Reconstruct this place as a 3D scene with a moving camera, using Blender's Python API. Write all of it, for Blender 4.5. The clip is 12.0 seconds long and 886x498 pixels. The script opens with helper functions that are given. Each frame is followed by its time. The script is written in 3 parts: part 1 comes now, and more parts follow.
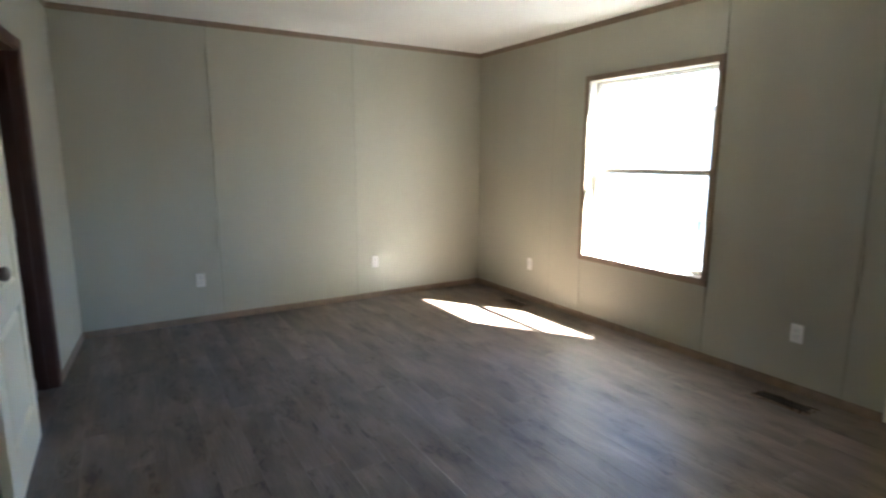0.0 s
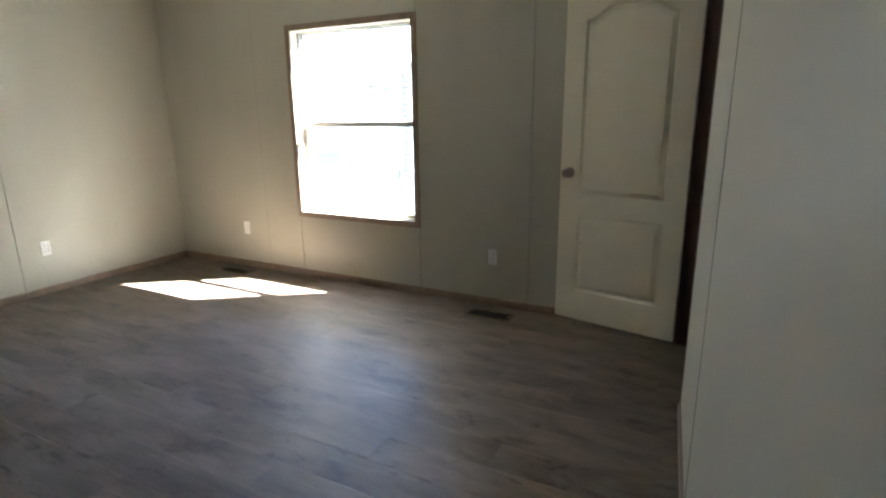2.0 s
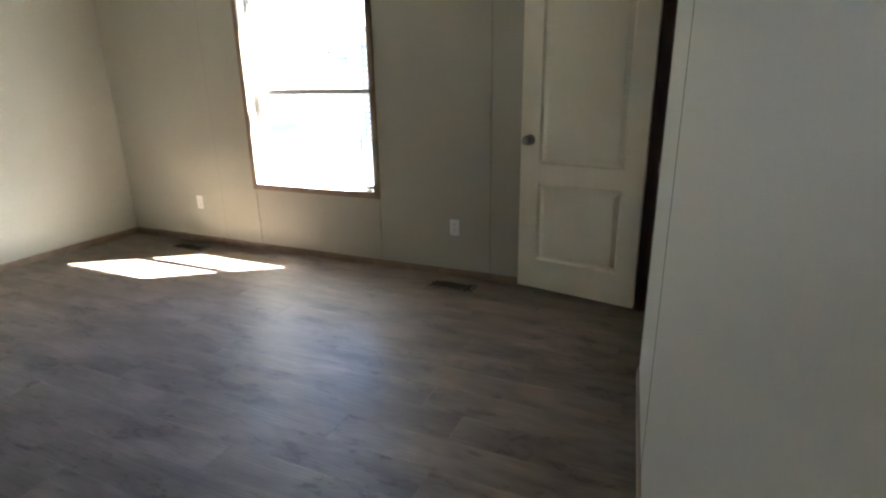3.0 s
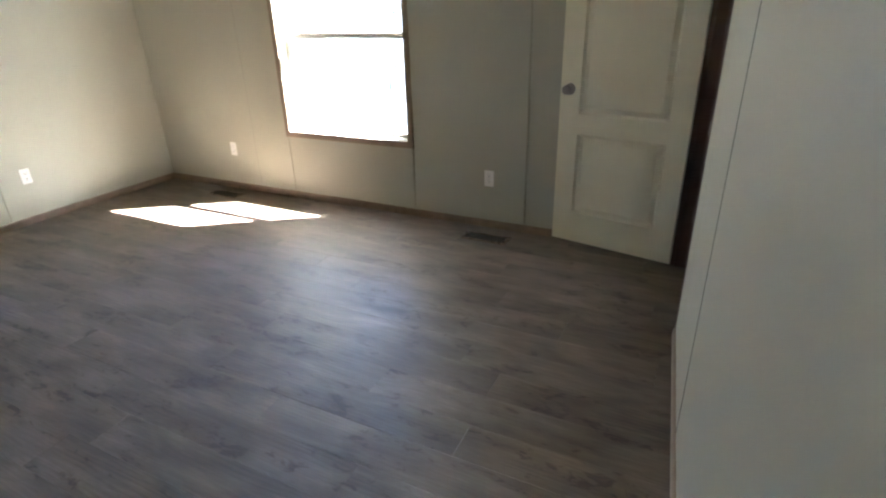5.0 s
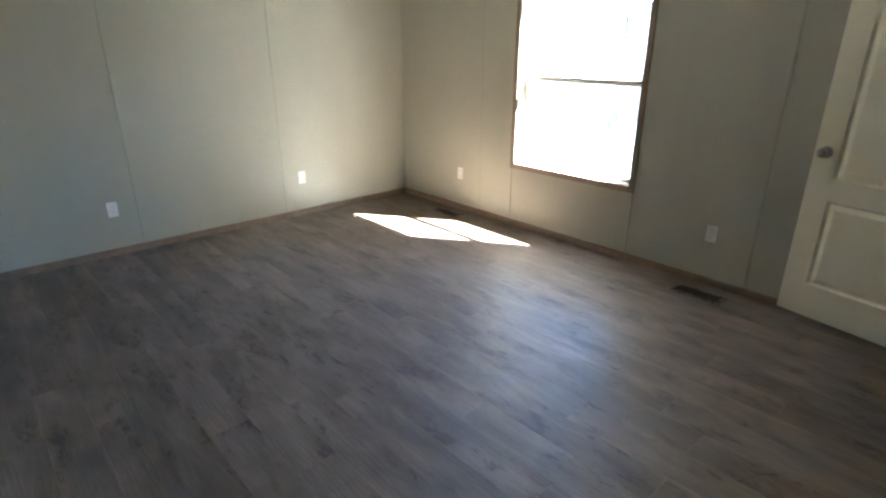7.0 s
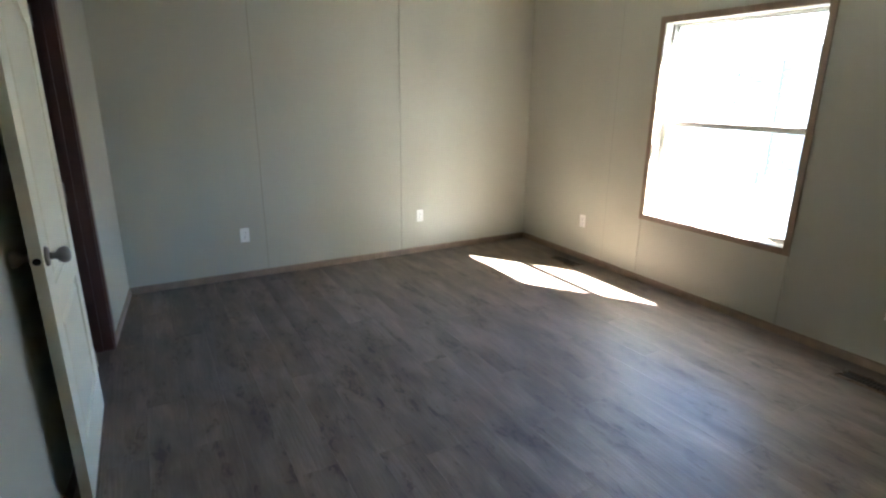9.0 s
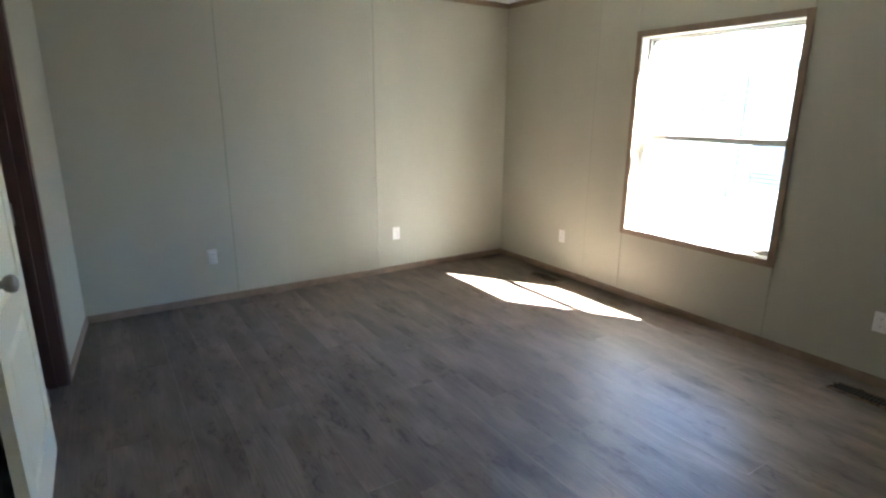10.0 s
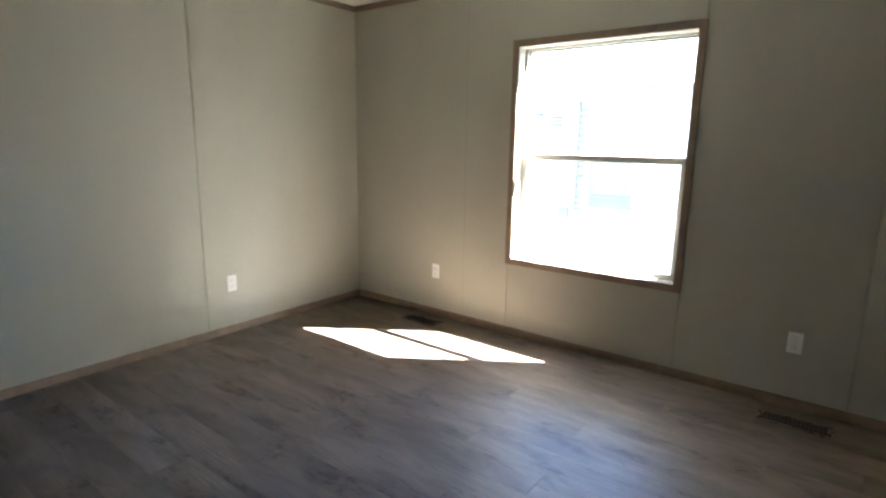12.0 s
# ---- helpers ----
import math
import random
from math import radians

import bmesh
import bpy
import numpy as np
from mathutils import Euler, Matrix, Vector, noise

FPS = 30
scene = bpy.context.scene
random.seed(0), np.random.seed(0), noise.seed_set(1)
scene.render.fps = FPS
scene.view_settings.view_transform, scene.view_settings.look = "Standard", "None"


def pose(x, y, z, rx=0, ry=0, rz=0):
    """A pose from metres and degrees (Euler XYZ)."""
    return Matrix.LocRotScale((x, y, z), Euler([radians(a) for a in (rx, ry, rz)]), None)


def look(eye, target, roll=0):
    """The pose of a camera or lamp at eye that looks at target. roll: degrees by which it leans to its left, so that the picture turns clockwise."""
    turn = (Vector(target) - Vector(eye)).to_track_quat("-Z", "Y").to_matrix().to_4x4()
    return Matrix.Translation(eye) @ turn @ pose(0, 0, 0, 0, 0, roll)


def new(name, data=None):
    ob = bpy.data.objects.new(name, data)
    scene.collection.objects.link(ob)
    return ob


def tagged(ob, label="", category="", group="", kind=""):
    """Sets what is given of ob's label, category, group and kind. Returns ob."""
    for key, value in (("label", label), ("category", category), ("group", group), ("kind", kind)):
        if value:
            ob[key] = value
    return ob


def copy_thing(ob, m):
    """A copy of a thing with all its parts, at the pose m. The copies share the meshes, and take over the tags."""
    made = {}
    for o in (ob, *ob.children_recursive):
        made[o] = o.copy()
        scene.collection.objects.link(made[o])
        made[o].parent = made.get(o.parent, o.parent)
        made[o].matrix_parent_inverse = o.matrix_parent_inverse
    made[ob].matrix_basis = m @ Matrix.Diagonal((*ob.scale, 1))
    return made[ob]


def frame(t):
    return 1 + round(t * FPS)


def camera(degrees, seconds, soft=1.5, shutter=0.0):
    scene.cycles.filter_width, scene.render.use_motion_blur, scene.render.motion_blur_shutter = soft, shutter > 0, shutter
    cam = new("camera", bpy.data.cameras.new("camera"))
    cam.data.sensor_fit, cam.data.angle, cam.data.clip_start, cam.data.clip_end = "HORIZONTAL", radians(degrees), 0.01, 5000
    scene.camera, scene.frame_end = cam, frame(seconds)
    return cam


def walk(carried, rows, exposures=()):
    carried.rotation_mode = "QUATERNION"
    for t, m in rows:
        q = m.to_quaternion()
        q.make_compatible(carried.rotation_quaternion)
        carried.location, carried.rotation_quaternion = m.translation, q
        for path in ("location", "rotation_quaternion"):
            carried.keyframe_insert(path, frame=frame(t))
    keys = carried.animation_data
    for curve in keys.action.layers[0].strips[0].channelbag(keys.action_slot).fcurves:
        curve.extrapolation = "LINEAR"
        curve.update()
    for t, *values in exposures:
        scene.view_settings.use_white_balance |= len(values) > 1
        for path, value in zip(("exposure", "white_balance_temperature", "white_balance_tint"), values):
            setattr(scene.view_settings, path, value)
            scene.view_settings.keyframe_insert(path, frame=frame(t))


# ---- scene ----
cam = camera(79.0, 12.0, soft=2.3, shutter=0.25)
# t, x, y, z, yaw, pitch, roll
ROWS = [
    (0, 1.892, 2.696, 1.392, -31.25, -9.80, -0.13),
    (0.5, 1.811, 2.767, 1.423, -46.26, -10.42, 0.29),
    (1, 1.812, 2.808, 1.407, -55.60, -11.53, 0.60),
    (1.5, 1.816, 2.804, 1.389, -59.55, -12.84, 0.65),
    (2, 1.832, 2.818, 1.373, -62.55, -14.39, 0.70),
    (2.5, 1.855, 2.806, 1.359, -64.51, -15.66, 0.62),
    (3, 1.916, 2.804, 1.361, -66.14, -17.63, 0.96),
    (3.2, 1.938, 2.802, 1.368, -66.62, -18.51, 1.15),
    (3.6, 1.953, 2.800, 1.384, -67.68, -20.38, 1.54),
    (4, 1.948, 2.800, 1.417, -68.10, -22.37, 1.96),
    (4.4, 1.933, 2.805, 1.450, -67.35, -23.94, 2.21),
    (4.8, 1.919, 2.819, 1.470, -64.93, -24.52, 2.11),
    (5, 1.922, 2.873, 1.463, -63.50, -24.39, 1.52),
    (5.5, 1.890, 2.876, 1.493, -58.94, -24.37, 1.51),
    (6, 1.830, 2.889, 1.524, -53.81, -23.98, 1.21),
    (6.5, 1.727, 2.878, 1.575, -47.86, -22.98, 0.54),
    (7, 1.663, 2.912, 1.542, -42.20, -20.86, -0.10),
    (7.5, 1.682, 2.873, 1.530, -36.58, -19.44, -0.37),
    (7.7, 1.696, 2.845, 1.504, -34.81, -18.61, -0.46),
    (8.1, 1.718, 2.863, 1.498, -31.37, -17.61, -0.59),
    (8.5, 1.750, 2.938, 1.499, -29.46, -17.01, -0.61),
    (8.9, 1.779, 3.028, 1.502, -29.00, -16.54, -0.56),
    (9.3, 1.788, 3.093, 1.498, -29.92, -15.91, -0.50),
    (9.5, 1.788, 3.125, 1.492, -30.07, -15.55, -0.43),
    (10, 1.772, 3.209, 1.470, -32.71, -14.54, -0.40),
    (10.5, 1.886, 3.398, 1.483, -35.85, -14.01, -0.26),
    (11, 1.952, 3.614, 1.467, -39.35, -13.35, -0.40),
    (11.5, 1.965, 3.834, 1.461, -43.68, -12.81, -0.48),
    (12, 2.003, 4.062, 1.383, -52.36, -11.44, -0.83),
]
EXPOSURES = [(0.0, 5.92, 5720, 9), (1.5, 5.87, 5720, 9), (2.5, 5.88, 5720, 9), (5.0, 6.27, 5660, 9), (7.5, 6.13, 5610, 8), (9.5, 6.02, 5600, 8), (11.0, 5.87, 5720, 9), (12.0, 5.66, 5720, 9)]
walk(cam, [(t, pose(x, y, z, 90 + pitch, roll, yaw)) for t, x, y, z, yaw, pitch, roll in ROWS], EXPOSURES)

# ---- light ----
SUN_WAY = Vector((-1.0, 1.44, -1.95)).normalized()
world = bpy.data.worlds.new("sky")
scene.world = world
world.use_nodes = True
wn = world.node_tree.nodes
sky = wn.new("ShaderNodeTexSky")
sky.sky_type = "NISHITA"
sky.sun_disc = False
sky.dust_density = 0.15
sky.ozone_density = 3.0
sky.sun_elevation = math.asin(-SUN_WAY.z)
sky.sun_rotation = math.atan2(-SUN_WAY.x, -SUN_WAY.y)
wn["Background"].inputs["Strength"].default_value = 0.085
world.node_tree.links.new(sky.outputs["Color"], wn["Background"].inputs["Color"])
sun_data = bpy.data.lights.new("sun", "SUN")
sun_data.energy = 5.0
sun_data.angle = radians(0.5)
sun_data.color = (1.0, 0.95, 0.86)
sun = new("sun", sun_data)
sun.matrix_world = look((9, 1, 9), Vector((9, 1, 9)) + SUN_WAY)

# ---- plan ----
XE, YN, ZC = 5.272, 7.512, 2.44
NW = (1.58, YN)
SW = (1.150, 2.603)
NE = (XE, YN)


def west_x(y):
    return NW[0] + (SW[0] - NW[0]) * (YN - y) / (YN - SW[1])


def south_y(x):
    return SW[1] + (x - SW[0]) * 0.089


SE = (XE, south_y(XE))
WIN_Y0, WIN_Y1, WIN_Z0, WIN_Z1 = 4.847, 5.955, 0.563, 1.996
WALL_T = 0.13


# ---- materials ----
def material(name, colour, rough=0.5, metal=0.0, spread=0.0, scale=6.0, bump=0.0, bump_scale=300.0, stretch=(1, 1, 1), per_object=0.0, coat=0.0):
    """A surface with broad mottling, fine grain and relief."""
    m = bpy.data.materials.new(name)
    m.use_nodes = True
    n, l = m.node_tree.nodes, m.node_tree.links
    b = n["Principled BSDF"]
    b.inputs["Roughness"].default_value = rough
    b.inputs["Metallic"].default_value = metal
    b.inputs["Coat Weight"].default_value = coat
    b.inputs["Base Color"].default_value = (*colour, 1)
    co = n.new("ShaderNodeTexCoord")
    mp = n.new("ShaderNodeMapping")
    mp.inputs["Scale"].default_value = stretch
    l.new(co.outputs["Object"], mp.inputs["Vector"])
    last = None
    if spread:
        t1 = n.new("ShaderNodeTexNoise")
        t1.inputs["Scale"].default_value = scale
        t1.inputs["Detail"].default_value = 6
        l.new(mp.outputs["Vector"], t1.inputs["Vector"])
        r = n.new("ShaderNodeMapRange")
        r.inputs["From Min"].default_value, r.inputs["From Max"].default_value = 0.3, 0.7
        r.inputs["To Min"].default_value, r.inputs["To Max"].default_value = 1 - spread, 1 + spread
        l.new(t1.outputs["Fac"], r.inputs["Value"])
        mul = n.new("ShaderNodeVectorMath")
        mul.operation = "SCALE"
        mul.inputs[0].default_value = colour
        l.new(r.outputs["Result"], mul.inputs["Scale"])
        last = mul.outputs["Vector"]
        l.new(last, b.inputs["Base Color"])
        rr = n.new("ShaderNodeMapRange")
        rr.inputs["To Min"].default_value, rr.inputs["To Max"].default_value = max(0.02, rough - 0.08), min(1, rough + 0.08)
        l.new(t1.outputs["Fac"], rr.inputs["Value"])
        l.new(rr.outputs["Result"], b.inputs["Roughness"])
    if per_object and last is not None:
        oi = n.new("ShaderNodeObjectInfo")
        r2 = n.new("ShaderNodeMapRange")
        r2.inputs["To Min"].default_value, r2.inputs["To Max"].default_value = 1 - per_object, 1 + per_object
        l.new(oi.outputs["Random"], r2.inputs["Value"])
        m2 = n.new("ShaderNodeVectorMath")
        m2.operation = "SCALE"
        l.new(last, m2.inputs[0])
        l.new(r2.outputs["Result"], m2.inputs["Scale"])
        l.new(m2.outputs["Vector"], b.inputs["Base Color"])
    if bump:
        t2 = n.new("ShaderNodeTexNoise")
        t2.inputs["Scale"].default_value = bump_scale
        t2.inputs["Detail"].default_value = 4
        l.new(mp.outputs["Vector"], t2.inputs["Vector"])
        bp = n.new("ShaderNodeBump")
        bp.inputs["Strength"].default_value = bump
        bp.inputs["Distance"].default_value = 0.002
        l.new(t2.outputs["Fac"], bp.inputs["Height"])
        l.new(bp.outputs["Normal"], b.inputs["Normal"])
    return m


def plank_material():
    """Grey-brown oak vinyl: long grain along y, dark streaks and knots, each plank of its own tone."""
    m = bpy.data.materials.new("oak_vinyl")
    m.use_nodes = True
    n, l = m.node_tree.nodes, m.node_tree.links
    b = n["Principled BSDF"]
    co = n.new("ShaderNodeTexCoord")
    oi = n.new("ShaderNodeObjectInfo")
    off = n.new("ShaderNodeVectorMath")
    off.operation = "SCALE"
    off.inputs[0].default_value = (37.0, 53.0, 11.0)
    l.new(oi.outputs["Random"], off.inputs["Scale"])
    add = n.new("ShaderNodeVectorMath")
    l.new(co.outputs["Object"], add.inputs[0])
    l.new(off.outputs["Vector"], add.inputs[1])

    def tex(sc, scale, detail, distort=0.0, rough=0.55):
        mp = n.new("ShaderNodeMapping")
        mp.inputs["Scale"].default_value = sc
        l.new(add.outputs["Vector"], mp.inputs["Vector"])
        t = n.new("ShaderNodeTexNoise")
        t.inputs["Scale"].default_value = scale
        t.inputs["Detail"].default_value = detail
        t.inputs["Distortion"].default_value = distort
        t.inputs["Roughness"].default_value = rough
        l.new(mp.outputs["Vector"], t.inputs["Vector"])
        return t.outputs["Fac"]

    def ramp(fac, stops):
        r = n.new("ShaderNodeValToRGB")
        e = r.color_ramp.elements
        while len(e) < len(stops):
            e.new(0.5)
        for el, (p, c) in zip(e, stops):
            el.position, el.color = p, (*c, 1)
        l.new(fac, r.inputs["Fac"])
        return r.outputs["Color"]

    def mix(kind, fac, a, c):
        x = n.new("ShaderNodeMix")
        x.data_type, x.blend_type = "RGBA", kind
        x.inputs["Factor"].default_value = fac
        l.new(a, x.inputs["A"])
        l.new(c, x.inputs["B"])
        return x.outputs["Result"]

    base = ramp(tex((1.0, 0.30, 1.0), 6.5, 4, 0.5), [(0.30, (0.088, 0.062, 0.043)), (0.50, (0.145, 0.108, 0.080)), (0.70, (0.212, 0.165, 0.127))])
    grain = ramp(tex((1.0, 0.045, 1.0), 150.0, 5, 0.2, 0.7), [(0.3, (0.68, 0.66, 0.64)), (0.68, (1.12, 1.12, 1.12))])
    col = mix("MULTIPLY", 0.9, base, grain)
    wm = n.new("ShaderNodeMapping")
    wm.inputs["Scale"].default_value = (1.0, 0.13, 1.0)
    l.new(add.outputs["Vector"], wm.inputs["Vector"])
    wave = n.new("ShaderNodeTexWave")
    wave.wave_type, wave.bands_direction = "BANDS", "X"
    wave.inputs["Scale"].default_value = 16.0
    wave.inputs["Distortion"].default_value = 7.0
    wave.inputs["Detail"].default_value = 2.0
    wave.inputs["Detail Scale"].default_value = 0.9
    l.new(wm.outputs["Vector"], wave.inputs["Vector"])
    rings = ramp(wave.outputs["Fac"], [(0.0, (0.80, 0.78, 0.77)), (0.35, (1.0, 1.0, 1.0)), (1.0, (1.04, 1.04, 1.04))])
    gate = n.new("ShaderNodeMapRange")
    gate.inputs["From Min"].default_value, gate.inputs["From Max"].default_value = 0.50, 0.62
    gate.inputs["To Max"].default_value = 0.9
    l.new(tex((1.0, 0.22, 1.0), 5.0, 1), gate.inputs["Value"])
    ringed = n.new("ShaderNodeMix")
    ringed.data_type, ringed.blend_type = "RGBA", "MULTIPLY"
    l.new(gate.outputs["Result"], ringed.inputs["Factor"])
    l.new(col, ringed.inputs["A"])
    l.new(rings, ringed.inputs["B"])
    col = ringed.outputs["Result"]
    cloud = tex((1.0, 0.34, 1.0), 8.0, 3, 0.5, 0.5)
    smudge = ramp(cloud, [(0.0, (1, 1, 1)), (0.50, (1, 1, 1)), (0.60, (0.74, 0.67, 0.61)), (0.75, (0.50, 0.42, 0.36))])
    col = mix("MULTIPLY", 0.62, col, smudge)
    both = n.new("ShaderNodeMath")
    both.operation = "MULTIPLY"
    l.new(cloud, both.inputs[0])
    l.new(tex((1.0, 0.42, 1.0), 30.0, 3, 0.8, 0.6), both.inputs[1])
    knots = ramp(both.outputs["Value"], [(0.0, (1, 1, 1)), (0.325, (1, 1, 1)), (0.36, (0.56, 0.47, 0.40)), (0.41, (0.28, 0.21, 0.16))])
    col = mix("MULTIPLY", 0.75, col, knots)
    tone = n.new("ShaderNodeMapRange")
    tone.inputs["To Min"].default_value, tone.inputs["To Max"].default_value = 0.91, 1.09
    l.new(oi.outputs["Random"], tone.inputs["Value"])
    sc = n.new("ShaderNodeVectorMath")
    sc.operation = "SCALE"
    l.new(col, sc.inputs[0])
    l.new(tone.outputs["Result"], sc.inputs["Scale"])
    l.new(sc.outputs["Vector"], b.inputs["Base Color"])
    g = tex((1.0, 0.05, 1.0), 160.0, 4, 0.2)
    rr = n.new("ShaderNodeMapRange")
    rr.inputs["To Min"].default_value, rr.inputs["To Max"].default_value = 0.50, 0.64
    b.inputs["Specular IOR Level"].default_value = 0.7
    b.inputs["Coat Weight"].default_value = 0.25
    b.inputs["Coat Roughness"].default_value = 0.36
    l.new(g, rr.inputs["Value"])
    l.new(rr.outputs["Result"], b.inputs["Roughness"])
    bp = n.new("ShaderNodeBump")
    bp.inputs["Strength"].default_value = 0.25
    bp.inputs["Distance"].default_value = 0.001
    l.new(g, bp.inputs["Height"])
    l.new(bp.outputs["Normal"], b.inputs["Normal"])
    return m


def pane_material():
    m = bpy.data.materials.new("window_glass")
    m.use_nodes = True
    n, l = m.node_tree.nodes, m.node_tree.links
    n.remove(n["Principled BSDF"])
    tr = n.new("ShaderNodeBsdfTransparent")
    tr.inputs["Color"].default_value = (0.94, 0.96, 0.95, 1)
    gl = n.new("ShaderNodeBsdfGlossy")
    gl.inputs["Roughness"].default_value = 0.02
    fr = n.new("ShaderNodeFresnel")
    fr.inputs["IOR"].default_value = 1.45
    mx = n.new("ShaderNodeMixShader")
    l.new(fr.outputs["Fac"], mx.inputs["Fac"])
    l.new(tr.outputs["BSDF"], mx.inputs[1])
    l.new(gl.outputs["BSDF"], mx.inputs[2])
    l.new(mx.outputs["Shader"], n["Material Output"].inputs["Surface"])
    return m


M_WALL = material("vinyl_wall_panel", (0.442, 0.424, 0.333), 0.5, spread=0.035, scale=2.5, bump=0.18, bump_scale=220, stretch=(1, 1, 0.12))
M_BATTEN = material("wall_batten", (0.39, 0.37, 0.286), 0.5, spread=0.04, scale=4, bump=0.1, bump_scale=200, stretch=(1, 1, 0.1))
# Near-black, to paint the shade inside an open panel joint.
M_SEAM = material("dark_groove_strip", (0.055, 0.052, 0.043), 0.6, spread=0.06, scale=6)
M_CORE = material("wall_core", (0.22, 0.20, 0.17), 0.9, spread=0.06, scale=5)
M_CEIL = material("ceiling_paint", (0.80, 0.785, 0.735), 0.9, spread=0.02, scale=3, bump=0.6, bump_scale=110)
M_TRIM = material("taupe_wood_trim", (0.235, 0.172, 0.118), 0.5, spread=0.16, scale=14, bump=0.15, bump_scale=120, stretch=(1, 1, 1))
M_JAMB = material("dark_brown_jamb", (0.095, 0.048, 0.038), 0.5, spread=0.2, scale=12, bump=0.1, bump_scale=120, stretch=(1, 1, 0.15))
M_DOOR = material("cream_door_paint", (0.82, 0.78, 0.615), 0.40, spread=0.02, scale=3, bump=0.12, bump_scale=260, stretch=(1, 1, 0.2))
M_NICKEL = material("satin_nickel", (0.34, 0.30, 0.26), 0.34, metal=1.0, spread=0.05, scale=20)
M_BORE = material("latch_bore_shadow", (0.02, 0.02, 0.02), 0.8)
M_PLATE = material("white_plastic", (0.84, 0.83, 0.79), 0.35, spread=0.01, scale=8)
M_SLOT = material("socket_slot_shade", (0.06, 0.06, 0.06), 0.6)
M_VINYL = material("white_vinyl_frame", (0.62, 0.61, 0.57), 0.4, spread=0.02, scale=6)
M_ALMOND = material("almond_vinyl_frame", (0.44, 0.40, 0.33), 0.45, spread=0.03, scale=6)
M_SILL = material("glossy_sill_vinyl", (0.56, 0.53, 0.46), 0.15, spread=0.02, scale=6, bump=0.03, bump_scale=18)
M_REVEAL = material("reveal_board", (0.56, 0.52, 0.44), 0.55, spread=0.03, scale=6)
M_PANE = pane_material()
# Slats far darker than the rim: the opening's shade is in their colour.
M_VENT = material("shaded_brown_vent_metal", (0.020, 0.014, 0.011), 0.6, metal=0.0, spread=0.12, scale=30)
M_RIM = material("brown_rim_metal", (0.125, 0.090, 0.062), 0.28, metal=0.3, spread=0.12, scale=30)
M_DUCT = material("duct_shade", (0.012, 0.011, 0.010), 0.9)
M_PLANK = plank_material()
M_SUB = material("subfloor", (0.05, 0.042, 0.035), 0.9, spread=0.1, scale=5)
# Dark brown carries the shade of the spaces behind the doorways.
M_DARK = material("shaded_closet_wall", (0.16, 0.11, 0.09), 0.8, spread=0.04, scale=3)
M_GROUND = material("gravel_ground", (0.17, 0.165, 0.15), 0.95, spread=0.3, scale=1.2, bump=0.6, bump_scale=40)
M_SIDING = material("pale_siding", (0.58, 0.57, 0.54), 0.6, spread=0.02, scale=2, per_object=0.02)
M_ROOF = material("shingle_roof", (0.16, 0.15, 0.14), 0.9, spread=0.2, scale=10)
M_OUTGLASS = material("far_window_glass", (0.03, 0.045, 0.055), 0.1)
M_SHUTTER = material("blue_grey_shutter", (0.15, 0.153, 0.16), 0.6, spread=0.08, scale=6)
M_BLIND = material("blind_slat", (0.165, 0.172, 0.177), 0.6, spread=0.05, scale=6)


# ---- mesh helpers ----
def mesh_of(name, bm, mat):
    me = bpy.data.meshes.new(name)
    bmesh.ops.recalc_face_normals(bm, faces=bm.faces[:])
    bm.to_mesh(me)
    bm.free()
    me.materials.append(mat)
    return me


def part(name, bm, mat, parent=None, label="", smooth=False):
    ob = new(name, mesh_of(name, bm, mat))
    if parent is not None:
        ob.parent = parent
    if label:
        ob["label"] = label
    if smooth:
        for p in ob.data.polygons:
            p.use_smooth = True
    return ob


def add_box(bm, x0, x1, y0, y1, z0, z1, bevel=0.0, seg=1):
    m = Matrix.Translation(((x0 + x1) / 2, (y0 + y1) / 2, (z0 + z1) / 2)) @ Matrix.Diagonal((abs(x1 - x0), abs(y1 - y0), abs(z1 - z0), 1))
    r = bmesh.ops.create_cube(bm, size=1.0, matrix=m)
    if bevel:
        es = list({e for v in r["verts"] for e in v.link_edges})
        bmesh.ops.bevel(bm, geom=es, offset=bevel, segments=seg, affect="EDGES", profile=0.5)
    return bm


def box(x0, x1, y0, y1, z0, z1, bevel=0.0, seg=1):
    return add_box(bmesh.new(), x0, x1, y0, y1, z0, z1, bevel, seg)


def lathe(profile, axis_matrix, steps=24):
    """A solid turned about local z from (radius, height) pairs."""
    bm = bmesh.new()
    rings = []
    for r, h in profile:
        if r < 1e-5:
            rings.append([bm.verts.new(axis_matrix @ Vector((0, 0, h)))])
        else:
            rings.append([bm.verts.new(axis_matrix @ Vector((r * math.cos(2 * math.pi * i / steps), r * math.sin(2 * math.pi * i / steps), h))) for i in range(steps)])
    for a, b in zip(rings, rings[1:]):
        for i in range(steps):
            j = (i + 1) % steps
            q = [a[i % len(a)], a[j % len(a)], b[j % len(b)], b[i % len(b)]]
            u = []
            for w in q:
                if w not in u:
                    u.append(w)
            if len(u) > 2:
                bm.faces.new(u)
    return bm


def along(a, b):
    """Pose whose x runs from plan point a to b, and whose y points to the left of that way."""
    return pose(a[0], a[1], 0, 0, 0, math.degrees(math.atan2(b[1] - a[1], b[0] - a[0])))


def dist(a, b):
    return math.hypot(b[0] - a[0], b[1] - a[1])


def strip(profile, length):
    """A moulding: profile of (depth, height) points, drawn out along x."""
    bm = bmesh.new()
    a = [bm.verts.new((0, d, h)) for d, h in profile]
    b = [bm.verts.new((length, d, h)) for d, h in profile]
    n = len(profile)
    for i in range(n):
        j = (i + 1) % n
        bm.faces.new((a[i], a[j], b[j], b[i]))
    bm.faces.new(a)
    bm.faces.new(b[::-1])
    return bm


